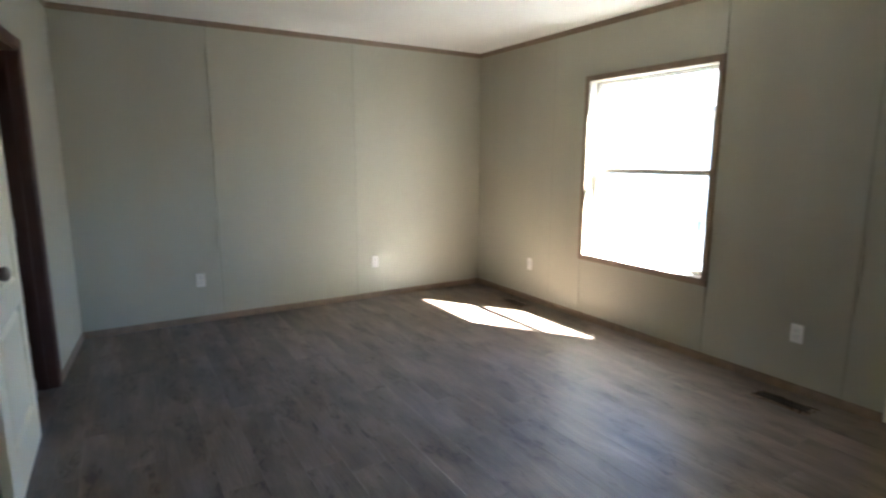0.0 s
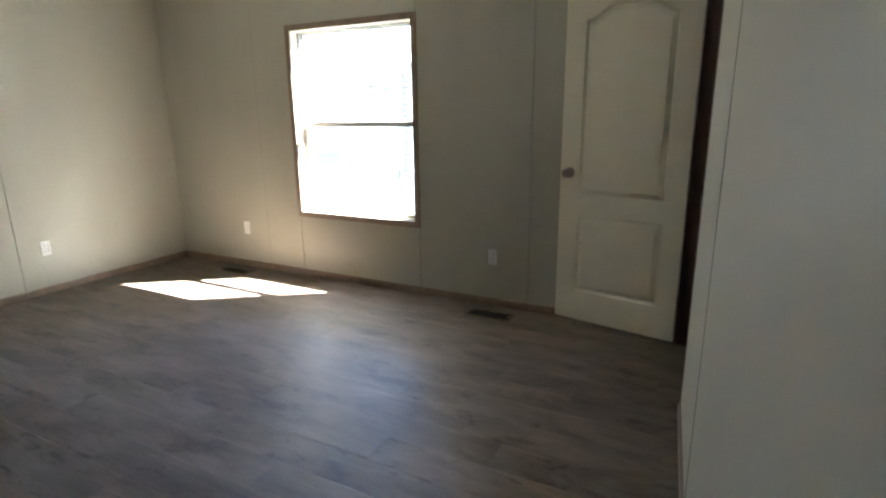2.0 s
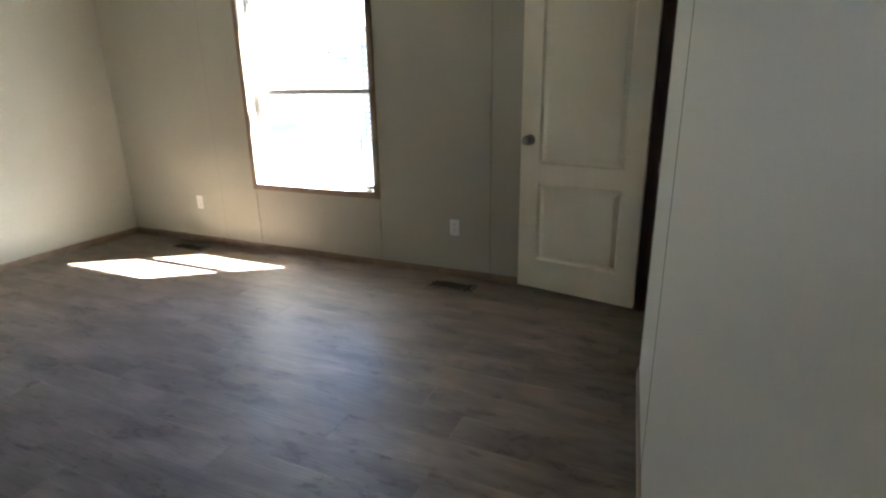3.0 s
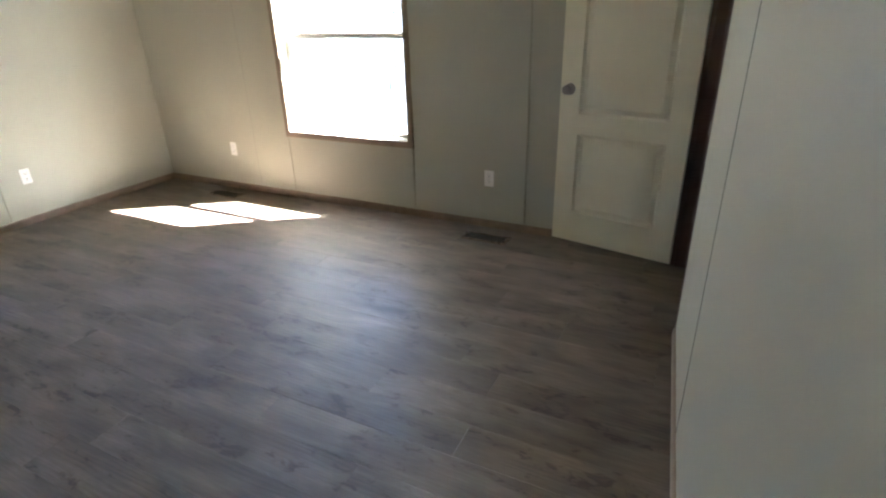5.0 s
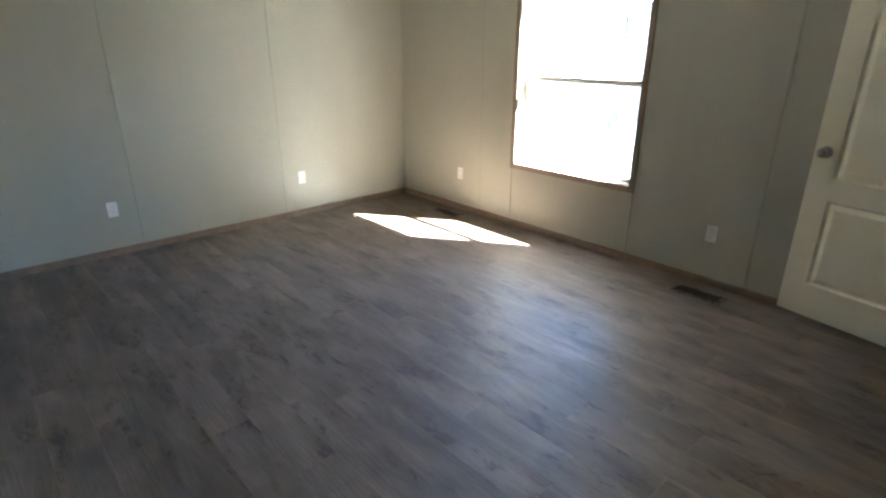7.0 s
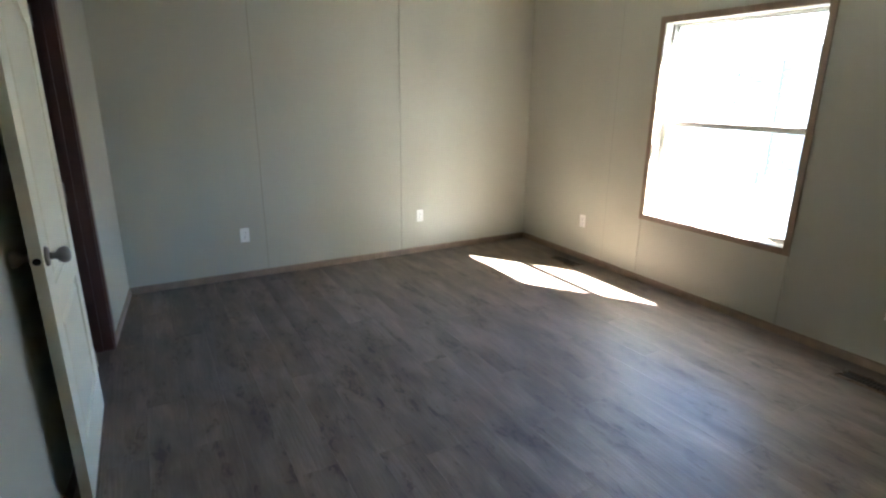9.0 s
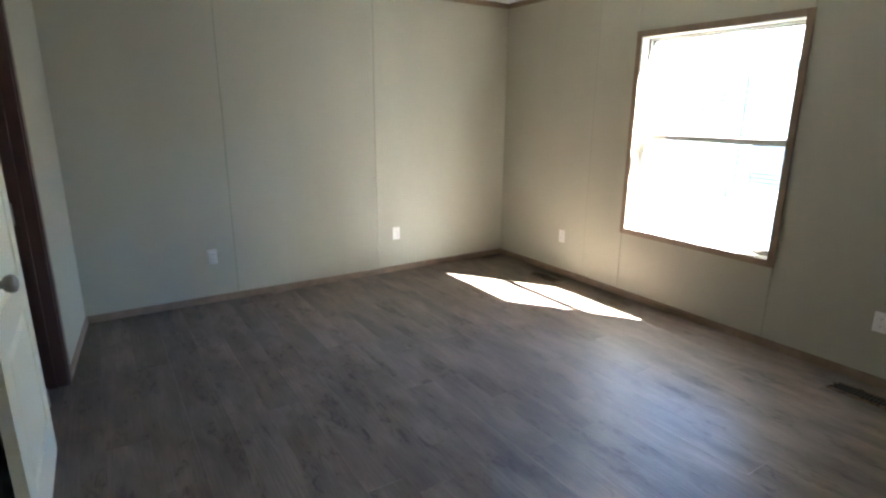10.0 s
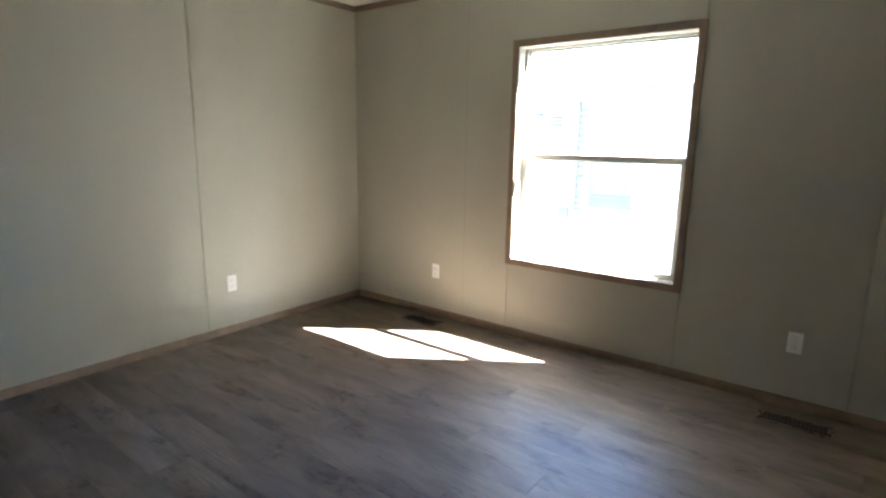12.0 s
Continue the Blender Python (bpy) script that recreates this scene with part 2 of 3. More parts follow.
def structure(ob, label, category):
    return tagged(ob, label, category, kind="structure")


# ---- shell ----
PANEL_T = 0.008


def make_wall(name, a, b, spans, core, label):
    """A wall whose room face runs from a to b with the room on its left. core: boxes (s0, s1, z0, z1) of its body.
    spans: panels (s0, s1, z0, z1) on its face."""
    bm = bmesh.new()
    for s0, s1, z0, z1 in core:
        add_box(bm, s0, s1, -WALL_T, -PANEL_T, z0, z1)
    w = part(name, bm, M_CORE)
    w.matrix_world = along(a, b)
    structure(w, label, "wall")
    for s0, s1, z0, z1 in spans:
        part("panel", box(s0 + 0.0004, s1 - 0.0004, -PANEL_T + 0.0005, 0, z0, z1, 0.0008), M_WALL, w)
    return w


def batten(w, s, z0=0.0, z1=2.42, width=0.013, proud=0.0042, mat=M_BATTEN):
    h = width / 2
    bm = strip([(-0.001, -h), (proud * 0.55, -h), (proud, -h * 0.5), (proud, h * 0.5), (proud * 0.55, h), (-0.001, h)], z1 - z0)
    bm.transform(Matrix.Translation((s, 0, z0)) @ Matrix(((0, 0, 1, 0), (0, 1, 0, 0), (1, 0, 0, 0), (0, 0, 0, 1))))
    return part("batten", bm, mat, w, "thin vinyl batten, or dark strip for a shaded groove, at a panel joint")


H = ZC
# north wall: room on the left going from NE to NW
LN = dist(NE, NW)
sn = lambda x: XE - x
wall_n = make_wall("wall_north", NE, NW, [(0, sn(3.842), 0, H), (sn(3.842), sn(2.607), 0, H), (sn(2.607), LN, 0, H)], [(-WALL_T, LN + WALL_T, -0.2, H + 0.1)],
                   "plain cream vinyl panel wall with two joint battens")
batten(wall_n, sn(3.842), 0.05)
batten(wall_n, sn(2.607), 0.05)
# east wall, from SE to NE, with the window
LE = dist(SE, NE)
se = lambda y: y - SE[1]
w0, w1 = se(WIN_Y0), se(WIN_Y1)
wall_e = make_wall("wall_east", SE, NE,
                   [(0, se(3.955), 0, H), (se(3.955), se(4.815), 0, H), (se(4.815), se(5.985), 0, WIN_Z0), (se(4.815), se(5.985), WIN_Z1, H),
                    (se(4.815), w0, WIN_Z0, WIN_Z1), (w1, se(5.985), WIN_Z0, WIN_Z1), (se(5.985), se(6.37), 0, H), (se(6.37), LE, 0, H)],
                   [(-0.4, w0, -0.6, H + 0.1), (w1, LE + WALL_T, -0.6, H + 0.1), (w0, w1, -0.6, WIN_Z0), (w0, w1, WIN_Z1, H + 0.1)],
                   "cream vinyl panel exterior wall with a window opening")
batten(wall_e, se(3.955), 0.05, 2.40, 0.013, 0.0035)
batten(wall_e, se(4.815), 0.05, WIN_Z0 - 0.04, 0.012)
batten(wall_e, se(4.815), WIN_Z1 + 0.05, 2.40, 0.012)
batten(wall_e, se(5.985), 0.05, WIN_Z0 - 0.04, 0.012)
batten(wall_e, se(6.37), 0.05, 2.40, 0.006, 0.0008)
# west wall, from NW to SW, with a doorway
LW = dist(NW, SW)
sw = lambda y: (YN - y) * LW / (YN - SW[1])
D1_N, D1_S, D1_H = 6.555, 5.835, 1.970
wall_w = make_wall("wall_west", NW, SW, [(0, sw(D1_N), 0, H), (sw(D1_N), sw(D1_S), D1_H, H), (sw(D1_S), sw(4.42), 0, H), (sw(4.42), sw(3.2), 0, H), (sw(3.2), LW, 0, H)],
                   [(-WALL_T, sw(D1_N), -0.2, H + 0.1), (sw(D1_N), sw(D1_S), D1_H, H + 0.1), (sw(D1_S), LW + WALL_T, -0.2, H + 0.1)],
                   "cream vinyl panel wall with a doorway")
batten(wall_w, sw(4.42), 0.05)
batten(wall_w, sw(3.2), 0.05)
# south wall, from SW to SE, with a doorway by the window wall
LS = dist(SW, SE)
kx = LS / (SE[0] - SW[0])
ss = lambda x: (x - SW[0]) * kx
D2_W, D2_E, D2_H = 4.324, 5.130, 2.125
wall_s = make_wall("wall_south", SW, SE, [(0, ss(3.597), 0, H), (ss(3.597), ss(D2_W), 0, H), (ss(D2_W), ss(D2_E), D2_H, H), (ss(D2_E), LS, 0, H)],
                   [(-WALL_T, ss(D2_W), -0.2, H + 0.1), (ss(D2_W), ss(D2_E), D2_H, H + 0.1), (ss(D2_E), LS + WALL_T, -0.2, H + 0.1)],
                   "cream vinyl panel wall with a doorway beside the corner")
# No batten here: a flat dark strip stands for the groove's shade.
batten(wall_s, ss(3.597), 0.05, 2.40, 0.016, 0.0010, M_SEAM)

ceil = part("ceiling", box(0.2, XE + 0.0, 1.0, YN + 0.1, ZC, ZC + 0.08), M_CEIL)
structure(ceil, "off-white textured flat ceiling", "ceiling")


# ---- trim ----
def base_run(a, b):
    prof = [(0, 0), (0.011, 0), (0.011, 0.030), (0.0095, 0.042), (0.006, 0.050), (0.0035, 0.053), (0, 0.053)]
    ob = part("baseboard", strip(prof, dist(a, b)), M_TRIM)
    ob.matrix_world = along(a, b)
    return structure(ob, "narrow taupe wood-look baseboard along the wall", "baseboard")


def crown_run(a, b):
    prof = [(0, ZC), (0.013, ZC), (0.013, ZC - 0.012), (0.009, ZC - 0.024), (0.009, ZC - 0.034), (0.005, ZC - 0.042), (0, ZC - 0.042)]
    ob = part("crown_trim", strip(prof, dist(a, b)), M_TRIM)
    ob.matrix_world = along(a, b)
    return structure(ob, "narrow taupe trim where wall meets ceiling", "trim")


def on_west(y):
    return (west_x(y), y)


def on_south(x):
    return (x, south_y(x))


CW = 0.055
base_run(NE, NW)
base_run(SE, NE)
base_run(NW, on_west(D1_N + CW))
base_run(on_west(D1_S - CW), SW)
base_run(SW, on_south(D2_W - 0.001))
for a, b in ((NE, NW), (SE, NE), (NW, SW), (SW, SE)):
    crown_run(a, b)


def door_frame(w, s0, s1, h, casing_sides, mat_case, label):
    """Jamb lining through the wall and casings on the room face, in the wall's own line s."""
    f = new("door_frame")
    f.matrix_world = w.matrix_world.copy()
    structure(f, label, "door frame")
    t = 0.018
    part("jamb", box(s0, s0 + t, -WALL_T - 0.004, 0.003, 0, h, 0.002), M_JAMB, f)
    part("jamb", box(s1 - t, s1, -WALL_T - 0.004, 0.003, 0, h, 0.002), M_JAMB, f)
    part("head_jamb", box(s0 + t, s1 - t, -WALL_T - 0.004, 0.003, h - t, h, 0.002), M_JAMB, f)
    part("stop", box(s0 + t, s0 + t + 0.010, -0.085, -0.050, 0, h - t, 0.002), M_JAMB, f)
    part("stop", box(s1 - t - 0.010, s1 - t, -0.085, -0.050, 0, h - t, 0.002), M_JAMB, f)
    if "a" not in casing_sides:
        part("strike_plate", box(s0 + t - 0.001, s0 + t + 0.002, -0.045, 0.006, 0.955, 1.010, 0.001), M_NICKEL, f, "small nickel strike plate")
    if "a" in casing_sides:
        part("casing", box(s0 - CW, s0 + 0.006, 0, 0.012, 0, h + CW, 0.004, 2), mat_case, f)
    if "b" in casing_sides:
        part("casing", box(s1 - 0.006, s1 + CW, 0, 0.012 if "a" in casing_sides else 0.028, 0, h + CW, 0.004, 2), mat_case, f)
    if "h" in casing_sides:
        part("head_casing", box(s0 + 0.006, s1 - 0.006, 0, 0.012, h - 0.006, h + CW, 0.004, 2), mat_case, f)
    return f


M_CASE = material("dark_brown_casing", (0.12, 0.064, 0.048), 0.5, spread=0.2, scale=12, bump=0.1, bump_scale=120, stretch=(1, 1, 0.15))
door_frame(wall_w, sw(D1_N), sw(D1_S), D1_H, "abh", M_CASE, "dark brown wooden door frame with casing")
door_frame(wall_s, ss(D2_W), ss(D2_E), D2_H, "bh", M_CASE, "dark brown wooden door frame beside the corner")


# ---- doors ----
def inset(loop, d):
    out = []
    n = len(loop)
    for i in range(n):
        p, q, r = Vector(loop[i - 1]), Vector(loop[i]), Vector(loop[(i + 1) % n])
        e1, e2 = (q - p).normalized(), (r - q).normalized()
        n1, n2 = Vector((-e1.y, e1.x)), Vector((-e2.y, e2.x))
        m = (n1 + n2) / (1 + n1.dot(n2))
        out.append((q.x + m.x * d, q.y + m.y * d))
    return out


def arch_top(x0, x1, z, rise, steps=14):
    """Points from right to left over a panel's top: flat shoulders, then an ogee up to a flat crown."""
    pts = []
    for i in range(steps + 1):
        u = 1 - i / steps
        k = 1 - abs(2 * u - 1)
        k = min(1.0, max(0.0, (k - 0.04) / 0.62))
        pts.append((x0 + (x1 - x0) * u, z + rise * (k * k * (3 - 2 * k))))
    return pts


def leaf_mesh(width, height):
    """A moulded two-panel door leaf: x from the free edge to the hinge edge, z up, both faces moulded."""
    bm = bmesh.new()
    th = 0.035
    sx0, sx1 = 0.128, width - 0.115
    lo0, lo1 = 0.20, 0.705
    up0, up1, rise = 0.825, height - 0.23, 0.075
    for f in (1, -1):
        y = th / 2 * f
        vert = lambda x, z, d=0.0: bm.verts.new((x, y - d * f, z))

        def quad(*p):
            bm.faces.new([vert(*q) for q in p])

        arch = arch_top(sx0, sx1, up1, rise)
        quad((0, 0), (sx0, 0), (sx0, height), (0, height))
        quad((sx1, 0), (width, 0), (width, height), (sx1, height))
        quad((sx0, 0), (sx1, 0), (sx1, lo0), (sx0, lo0))
        quad((sx0, lo1), (sx1, lo1), (sx1, up0), (sx0, up0))
        for a, b in zip(arch, arch[1:]):
            quad(b, a, (a[0], height), (b[0], height))
        for loop in ([(sx0, lo0), (sx1, lo0), (sx1, lo1), (sx0, lo1)], [(sx0, up0), (sx1, up0)] + arch):
            rings = [[vert(px, pz, d) for px, pz in inset(loop, o)] for o, d in ((0, 0), (0.002, 0.0045), (0.011, 0.0120), (0.016, 0.0130), (0.042, 0.0018), (0.048, 0.0012))]
            for r0, r1 in zip(rings, rings[1:]):
                for i in range(len(loop)):
                    j = (i + 1) % len(loop)
                    bm.faces.new((r0[i], r0[j], r1[j], r1[i]))
            bm.faces.new(rings[-1])
    c = [[bm.verts.new((x, yy, z)) for x, z in ((0, 0), (width, 0), (width, height), (0, height))] for yy in (-th / 2, th / 2)]
    for i in range(4):
        j = (i + 1) % 4
        bm.faces.new((c[0][i], c[0][j], c[1][j], c[1][i]))
    bmesh.ops.remove_doubles(bm, verts=bm.verts[:], dist=0.0004)
    return bm


def knob(parent, x, z, f):
    y = 0.0175 * f
    m = Matrix.Translation((x, y, z)) @ Matrix.Rotation(radians(-90 * f), 4, "X")
    rose = part("rosette", lathe([(0, 0), (0.033, 0), (0.033, 0.004), (0.029, 0.008), (0.016, 0.011), (0.0, 0.011)], m), M_NICKEL, parent, "satin nickel rosette", True)
    part("knob", lathe([(0, 0.008), (0.0125, 0.008), (0.011, 0.022), (0.013, 0.030), (0.022, 0.036), (0.027, 0.046), (0.0275, 0.055), (0.024, 0.063), (0.014, 0.068), (0.004, 0.069), (0, 0.0695)], m), M_NICKEL, rose, "round satin nickel knob", True)


def make_door(name, free, hinge, height, label, kz=0.905):
    """free, hinge: plan points of the leaf's two edges, at mid thickness."""
    w = dist(free, hinge)
    d = new(name)
    d.matrix_world = Matrix.Translation((0, 0, 0.018)) @ along(free, hinge)
    structure(d, label, "door")
    lf = part("leaf", leaf_mesh(w, height), M_DOOR, d, "cream moulded leaf with arched upper panel")
    for f in (1, -1):
        knob(lf, 0.062, kz, f)
    # The hole is not cut: a near-black disc paints its shade.
    bore = lathe([(0, 0), (0.012, 0), (0.012, 0.0012), (0, 0.0012)], Matrix.Translation((0, 0, kz)) @ Matrix.Rotation(radians(-90), 4, "Y"))
    part("latch_bore", bore, M_BORE, lf, "dark disc on the edge for the shade in the empty latch hole")
    for z in (0.2, 1.0, height - 0.23):
        hb = lathe([(0, 0), (0.006, 0), (0.006, 0.085), (0, 0.085)], Matrix.Translation((w + 0.006, -0.0175, z)), 10)
        part("hinge", hb, M_NICKEL, d, "small nickel hinge barrel", True)
    return d


make_door("door_1", (1.45, 5.101), (1.454, 5.856), 1.945, "cream two-panel interior door folded open against the wall", 0.947)
make_door("door_2", (5.258, 3.742), (5.11, 2.985), 2.091, "cream two-panel arched door standing open beside the window wall", 0.970)


# ---- closets behind the doorways, their shade put into a dark wall colour ----
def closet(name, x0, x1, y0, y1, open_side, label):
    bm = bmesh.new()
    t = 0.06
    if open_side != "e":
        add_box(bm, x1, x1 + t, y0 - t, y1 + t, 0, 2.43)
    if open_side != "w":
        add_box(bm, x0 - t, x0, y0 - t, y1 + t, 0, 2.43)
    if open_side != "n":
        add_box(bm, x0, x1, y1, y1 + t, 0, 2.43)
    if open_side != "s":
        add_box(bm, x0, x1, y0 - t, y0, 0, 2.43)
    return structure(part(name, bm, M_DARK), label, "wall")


closet("wall_closet_west", 0.3, 1.29, 5.5, 6.85, "e", "plain closet walls behind the doorway, shade put in their dark colour")
closet("wall_closet_south", 3.9, 5.3, 1.55, 2.72, "n", "plain room walls behind the doorway, shade put in their dark colour")


# ---- window ----
def make_window():
    w = new("window_1")
    w.location = (XE, 0, 0)
    structure(w, "tall white single-hung window with taupe casing", "window")
    y0, y1, z0, z1 = WIN_Y0, WIN_Y1, WIN_Z0, WIN_Z1
    c = 0.042
    part("casing", box(-0.012, 0, y0 - c, y0 + 0.003, z0 - c, z1 + c, 0.003, 2), M_TRIM, w, "taupe wood-look casing")
    part("casing", box(-0.012, 0, y1 - 0.003, y1 + c, z0 - c, z1 + c, 0.003, 2), M_TRIM, w)
    part("casing", box(-0.012, 0, y0 + 0.003, y1 - 0.003, z1 - 0.003, z1 + c, 0.003, 2), M_TRIM, w)
    part("casing", box(-0.012, 0, y0 + 0.003, y1 - 0.003, z0 - c, z0 + 0.003, 0.003, 2), M_TRIM, w)
    # liner boards
    e = 0.075
    part("side_reveal", box(0.0, e, y0 - 0.002, y0 + 0.006, z0 + 0.006, z1 - 0.006), M_REVEAL, w)
    part("side_reveal", box(0.0, e, y1 - 0.006, y1 + 0.002, z0 + 0.006, z1 - 0.006), M_REVEAL, w)
    part("head_reveal", box(0.0, e, y0, y1, z1 - 0.006, z1 + 0.002), M_REVEAL, w)
    part("window_sill", box(0.0, e, y0, y1, z0 - 0.002, z0 + 0.006), M_SILL, w, "glossy pale sill board")
    # outer surround
    f = 0.018
    fr0, fr1 = e, WALL_T + 0.004
    a0, a1, b0, b1 = y0 + 0.004, y1 - 0.004, z0 + 0.004, z1 - 0.004
    part("window_frame", box(fr0, fr1, a0, a0 + f, b0, b1, 0.003), M_ALMOND, w)
    part("window_frame", box(fr0, fr1, a1 - f, a1, b0, b1, 0.003), M_ALMOND, w)
    part("window_frame", box(fr0, fr1, a0 + f, a1 - f, b1 - 0.014, b1, 0.003), M_ALMOND, w)
    part("window_frame", box(fr0, fr1, a0 + f, a1 - f, b0, b0 + 0.012, 0.003), M_ALMOND, w)
    zr = 1.283

    def sash(name, x0, x1, zb, zt, sw_, top, bot):
        s = new(name)
        s.parent = w
        i0, i1 = a0 + f, a1 - f
        part("stile", box(x0, x1, i0, i0 + sw_, zb, zt, 0.003), M_ALMOND, s)
        part("stile", box(x0, x1, i1 - sw_, i1, zb, zt, 0.003), M_ALMOND, s)
        part("rail", box(x0, x1, i0 + sw_, i1 - sw_, zt - top, zt, 0.003), M_ALMOND, s)
        part("rail", box(x0, x1, i0 + sw_, i1 - sw_, zb, zb + bot, 0.003), M_ALMOND, s)
        p = part("pane", box((x0 + x1) / 2 - 0.002, (x0 + x1) / 2 + 0.002, i0 + sw_, i1 - sw_, zb + bot, zt - top), M_PANE, s, "clear glass pane")
        p.visible_shadow = False
        return s

    sash("upper_sash", 0.112, 0.132, zr - 0.016, b1 - 0.014, 0.012, 0.012, 0.034)
    sash("lower_sash", 0.084, 0.108, b0 + 0.012, zr + 0.020, 0.026, 0.042, 0.022)
    return w


make_window()


# ---- outlets ----
def make_outlet():
    """Duplex socket with its plate, facing -y, centred on the origin."""
    o = new("outlet")
    part("cover_plate", box(-0.035, 0.035, -0.0055, 0, -0.0575, 0.0575, 0.004, 2), M_PLATE, o)
    for z in (-0.0205, 0.0205):
        r = part("receptacle", box(-0.0165, 0.0165, -0.0075, -0.005, z - 0.0145, z + 0.0145, 0.005, 2), M_PLATE, o)
        # Slots are dark slivers on the face, painting the shade of the openings.
        for x in (-0.0065, 0.0065):
            part("slot", box(x - 0.0012, x + 0.0012, -0.0079, -0.0072, z - 0.001, z + 0.007), M_SLOT, r)
        part("ground_slot", box(-0.0022, 0.0022, -0.0079, -0.0072, z - 0.010, z - 0.006), M_SLOT, r)
    part("screw", lathe([(0, 0), (0.003, 0), (0.003, 0.001), (0, 0.0014)], Matrix.Translation((0, -0.0055, 0)) @ Matrix.Rotation(radians(90), 4, "X"), 10), M_PLATE, o)
    return tagged(o, "white duplex wall outlet with a plain cover plate", "outlet", "wall outlets")


first = make_outlet()
first.matrix_basis = pose(2.44, YN, 0.362)
copy_thing(first, pose(4.031, YN, 0.362))
copy_thing(first, pose(XE, 4.217, 0.362, 0, 0, -90))
copy_thing(first, pose(XE, 6.635, 0.362, 0, 0, -90))


# ---- floor vents ----
def make_vent(length, width):
    """Floor register: long side along y, centred on the origin, lying on the floor, its rim raised and sloping outwards."""
    v = new("floor_vent")
    hl, hw, b = length / 2, width / 2, 0.024
    fr = bmesh.new()
    steps = ((0.0, 0.0), (0.0015, 0.0022), (0.015, 0.0075), (0.020, 0.0080), (b, 0.0064), (b, 0.0))
    rings = [[fr.verts.new((x * (hw - o), y * (hl - o), z)) for x, y in ((-1, -1), (1, -1), (1, 1), (-1, 1))] for o, z in steps]
    for r0, r1 in zip(rings, rings[1:]):
        for k in range(4):
            m = (k + 1) % 4
            fr.faces.new((r0[k], r0[m], r1[m], r1[k]))
    part("frame", fr, M_RIM, v, "brown metal rim")
    # No duct is cut; a thin black sheet paints its shade.
    part("duct", box(-hw + b, hw - b, -hl + b, hl - b, 0.0003, 0.0010), M_DUCT, v, "black sheet below the slats for the shade of the duct")
    n = 15
    span = 2 * (hl - b)
    for i in range(1, n):
        y = -hl + b + span * i / n
        part("slat", box(-hw + b, hw - b, y - 0.002, y + 0.002, 0.001, 0.004), M_VENT, v)
    part("centre_bar", box(-0.002, 0.002, -hl + b, hl - b, 0.002, 0.0046), M_VENT, v)
    return tagged(v, "brown metal floor register set in the plank floor", "floor vent", "floor vents")


vent = make_vent(0.325, 0.145)
vent.matrix_basis = pose(5.076, 4.160, 0.0005)
copy_thing(vent, pose(5.09, 6.63, 0.0005))


# ---- outside ----
ground = part("ground", box(-600, 600, -600, 600, -0.85, -0.75), M_GROUND)
structure(ground, "dry grey gravel yard reaching to the horizon", "ground")
# Eave added out of view; its overhang sets how much high sky enters.
eave = part("eave", box(XE + WALL_T, XE + WALL_T + 0.10, -2, 12, 2.42, 2.55), M_VINYL)
structure(eave, "unseen white eave added along the outside wall to limit high sky light", "eave")
roof_over = part("roof", box(-4, XE + WALL_T + 0.12, -4, 12, 2.60, 2.70), M_ROOF)
structure(roof_over, "dark shingle roof above the ceiling", "roof")


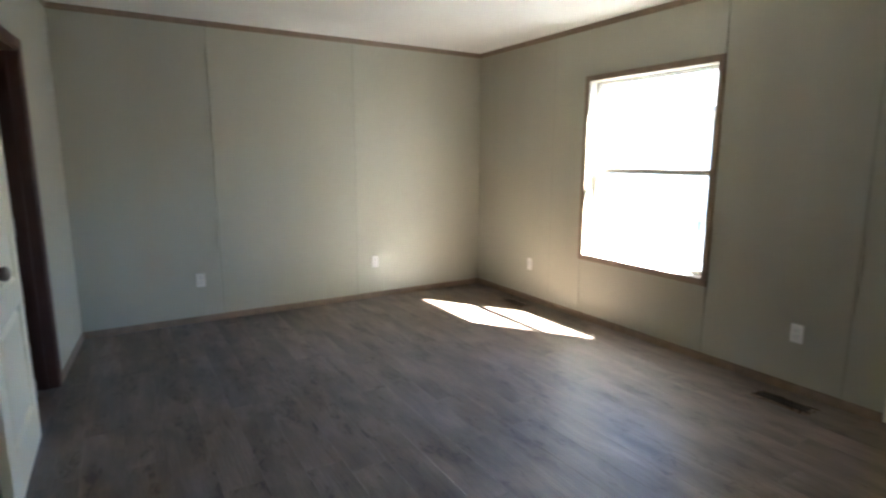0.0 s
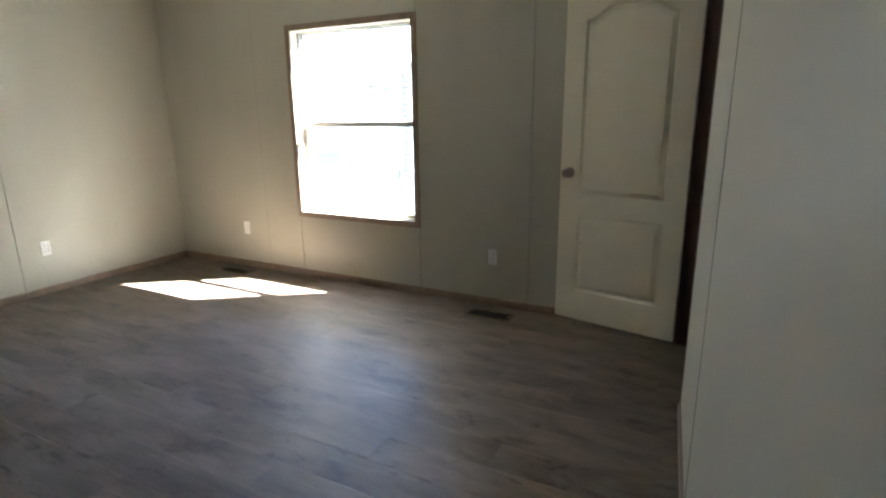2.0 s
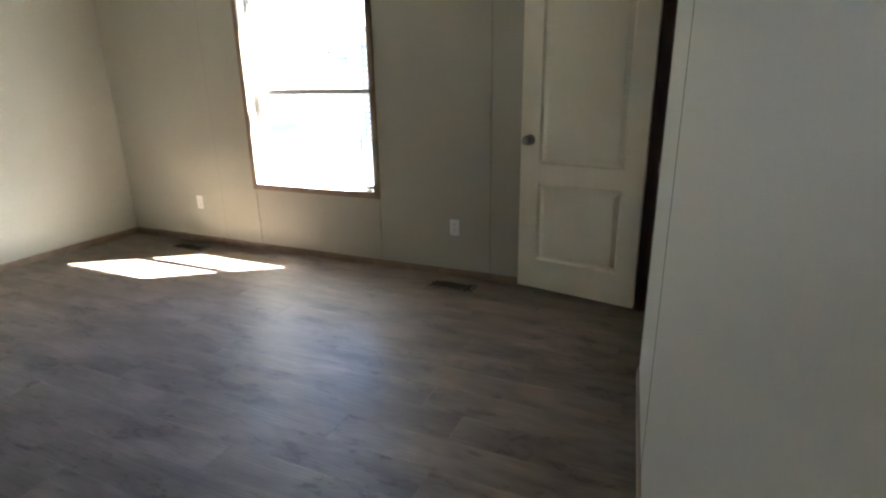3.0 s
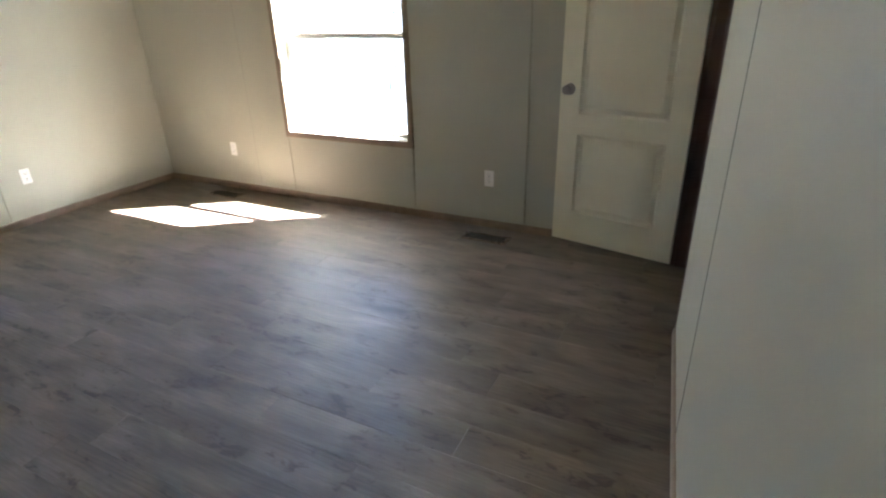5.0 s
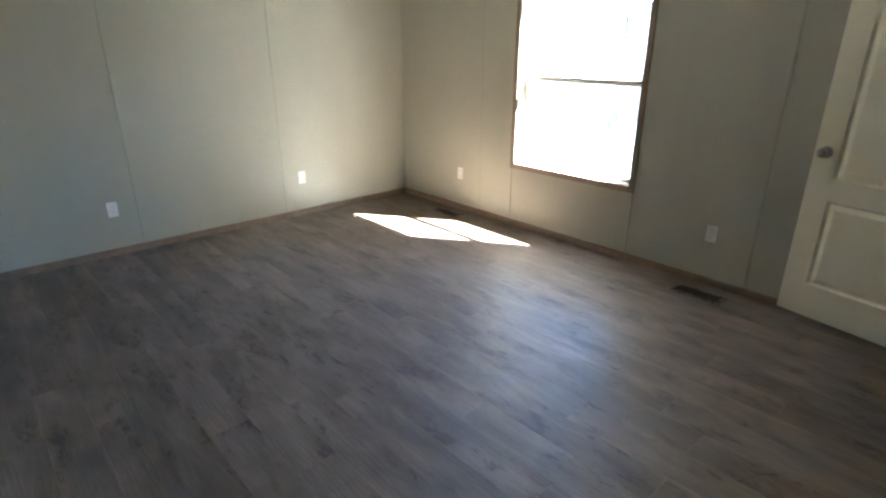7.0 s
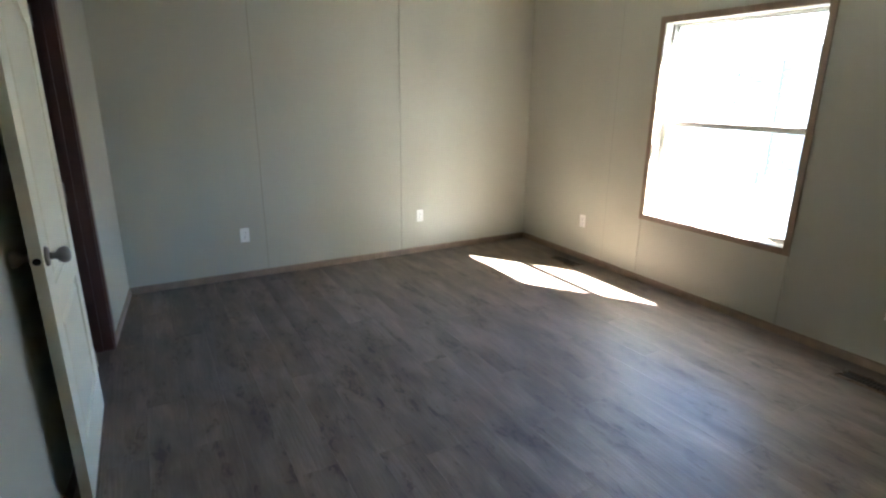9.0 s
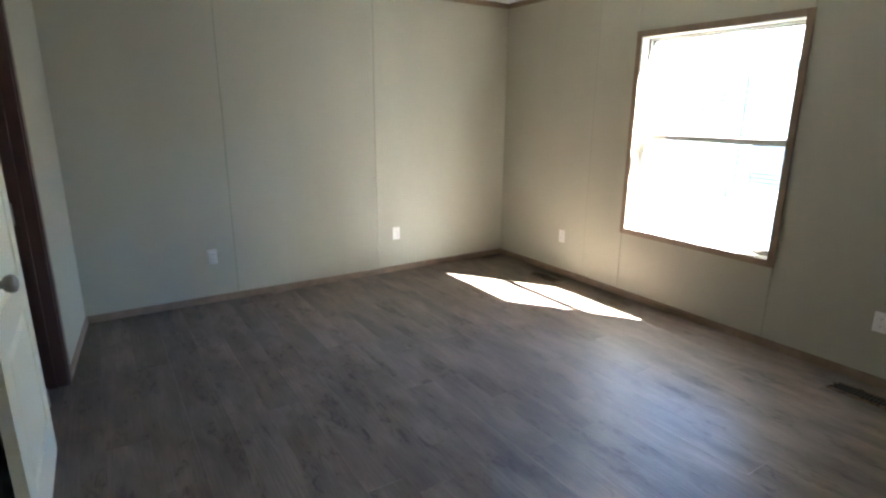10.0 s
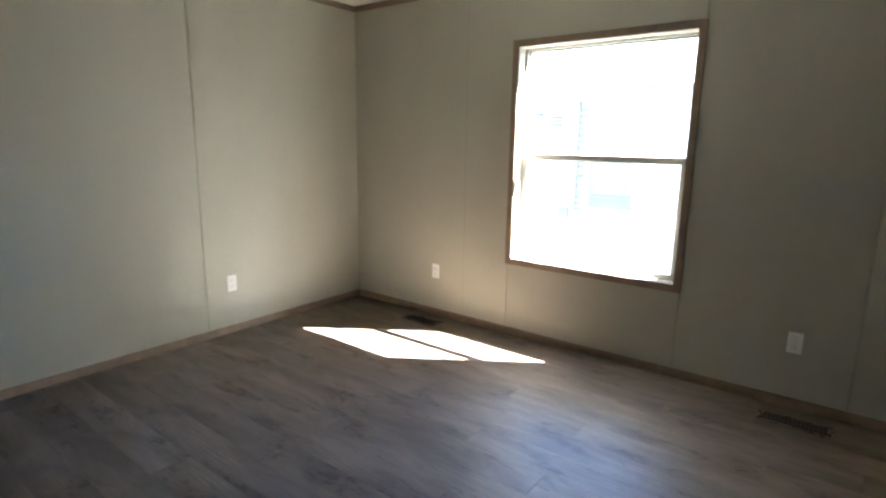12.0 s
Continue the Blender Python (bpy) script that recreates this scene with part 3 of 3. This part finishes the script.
def neighbour():
    h = new("neighbour_house")
    h.location = (8.6, 5.2, -0.75)
    tagged(h, "pale lap-sided single-storey house across the yard", "house")
    L, D, HT = 13.0, 4.2, 2.75
    part("wall", box(0.03, D, -L / 2, L / 2, 0, HT), M_SIDING, h)
    rows_ = 17
    step = HT / rows_
    for i in range(rows_):
        bm = bmesh.new()
        z = i * step
        a = [bm.verts.new(q) for q in ((0.0, -L / 2, z), (0.026, -L / 2, z + step), (0.03, -L / 2, z + step), (0.03, -L / 2, z))]
        b = [bm.verts.new((v.co.x, L / 2, v.co.z)) for v in a]
        for k in range(4):
            j = (k + 1) % 4
            bm.faces.new((a[k], a[j], b[j], b[k]))
        part("siding_board", bm, M_SIDING, h)
    rf = bmesh.new()
    p = [(-0.3, HT - 0.05), (D / 2, HT + 0.75), (D + 0.3, HT - 0.05), (D + 0.3, HT + 0.02), (D / 2, HT + 0.83), (-0.3, HT + 0.02)]
    a = [rf.verts.new((x, -L / 2 - 0.2, z)) for x, z in p]
    b = [rf.verts.new((x, L / 2 + 0.2, z)) for x, z in p]
    for k in range(6):
        j = (k + 1) % 6
        rf.faces.new((a[k], a[j], b[j], b[k]))
    rf.faces.new(a)
    rf.faces.new(b[::-1])
    part("roof", rf, M_ROOF, h)
    zc, hz = 1.95, 1.32
    for cy, wy in ((1.30, 0.62), (3.2, 0.60)):
        wn_ = new("window")
        wn_.parent = h
        for s in (-1, 1):
            part("frame", box(-0.03, 0.02, cy + s * wy / 2 - 0.03, cy + s * wy / 2 + 0.03, zc - hz / 2 - 0.03, zc + hz / 2 + 0.03), M_VINYL, wn_)
            part("frame", box(-0.03, 0.02, cy - wy / 2 + 0.03, cy + wy / 2 - 0.03, zc + s * hz / 2 - 0.03, zc + s * hz / 2 + 0.03), M_VINYL, wn_)
        part("meeting_rail", box(-0.024, 0.0, cy - wy / 2 + 0.03, cy + wy / 2 - 0.03, zc - 0.02, zc + 0.02), M_VINYL, wn_)
        part("pane", box(-0.012, -0.006, cy - wy / 2 + 0.03, cy + wy / 2 - 0.03, zc - hz / 2 + 0.03, zc - 0.02), M_OUTGLASS, wn_)
        part("pane", box(-0.012, -0.006, cy - wy / 2 + 0.03, cy + wy / 2 - 0.03, zc + 0.02, zc + hz / 2 - 0.03), M_OUTGLASS, wn_)
        for i in range(12):
            z = zc - hz / 2 + 0.04 + i * (hz / 2 - 0.07) / 12
            part("blind_slat", box(-0.018, -0.013, cy - wy / 2 + 0.04, cy + wy / 2 - 0.04, z, z + (0.059 if i < 3 else 0.051)), M_BLIND, wn_)
        # Upper slats take the pale siding colour to paint the sky's reflection.
        for i in range(14):
            z = zc + 0.03 + i * (hz / 2 - 0.07) / 14
            part("blind_slat", box(-0.018, -0.013, cy - wy / 2 + 0.04, cy + wy / 2 - 0.04, z, z + 0.049), M_SIDING, wn_, "pale blind slat carrying the sky's reflection in the upper pane")
        sh = new("shutter")
        sh.parent = h
        y0, y1, zs = cy + wy / 2 + 0.035, cy + wy / 2 + 0.165, 1.26
        for yy in (y0, y1 - 0.025):
            part("stile", box(-0.03, 0.0, yy, yy + 0.025, zs, zc + hz / 2 + 0.03), M_SHUTTER, sh)
        for i in range(17):
            z = zs + i * 0.078
            part("louver", box(-0.022, -0.006, y0 + 0.025, y1 - 0.025, z, z + 0.045), M_SHUTTER, sh)
    for z in (2.33, 2.38, 2.43):
        part("wall_vent", box(-0.03, 0.0, 2.00, 2.22, z, z + 0.03, 0.006), M_SHUTTER, h, "small grey louvered wall vent")
    for z in (2.13, 2.18, 2.23):
        part("meter_slot", box(-0.04, 0.0, 2.30, 2.35, z, z + 0.025, 0.004), M_SHUTTER, h)
    part("wall_bracket", box(-0.05, 0.0, 2.28, 2.40, 2.46, 2.50, 0.006), M_SHUTTER, h, "small grey bracket on the siding")
    part("outlet_box", box(-0.05, 0.0, 1.84, 1.98, 1.15, 1.30, 0.006), M_SHUTTER, h, "small grey service box")
    return h


neighbour()


# ---- floor ----
floor = part("floor", box(0.2, XE + 0.02, 1.4, YN + 0.02, -0.12, -0.0035), M_SUB)
structure(floor, "grey-brown oak-look vinyl plank floor", "floor")
PW, PL = 0.173, 1.22
X_FIRST = 2.860 - 14 * PW
KNOWN = {2.687: 4.788, 2.860: 3.80, 3.033: 4.304, 3.725: 3.73}
full = mesh_of("plank", box(0.0002, PW - 0.0002, 0.0004, PL - 0.0004, -0.0035, 0, 0.0006), M_PLANK)
rng = random.Random(7)
last = 0.0
for c in range(29):
    x = X_FIRST + c * PW
    if x > XE or x + PW < 0.3:
        continue
    off = None
    for kx_, ky_ in KNOWN.items():
        if abs(kx_ - x) < 0.02:
            off = ky_ % PL
    if off is None:
        off = (last + PL * rng.choice((0.31, 0.38, 0.62, 0.69)) + rng.uniform(-0.06, 0.06)) % PL
    last = off
    y = off
    while y + PL > 1.5:
        y -= PL
    while y < YN:
        y0, y1 = max(y, 1.5), min(y + PL, YN + 0.01)
        x1 = min(x + PW, XE + 0.01)
        if y1 - y0 > 0.02:
            if y1 - y0 > PL - 0.001 and x1 - x > PW - 0.001:
                ob = new("plank", full)
            else:
                ob = new("plank", mesh_of("plank", box(0.0002, x1 - x - 0.0002, 0.0004, y1 - y0 - 0.0004, -0.0035, 0, 0.0006), M_PLANK))
            ob.location = (x, y0, 0)
            ob.parent = floor
        y += PL
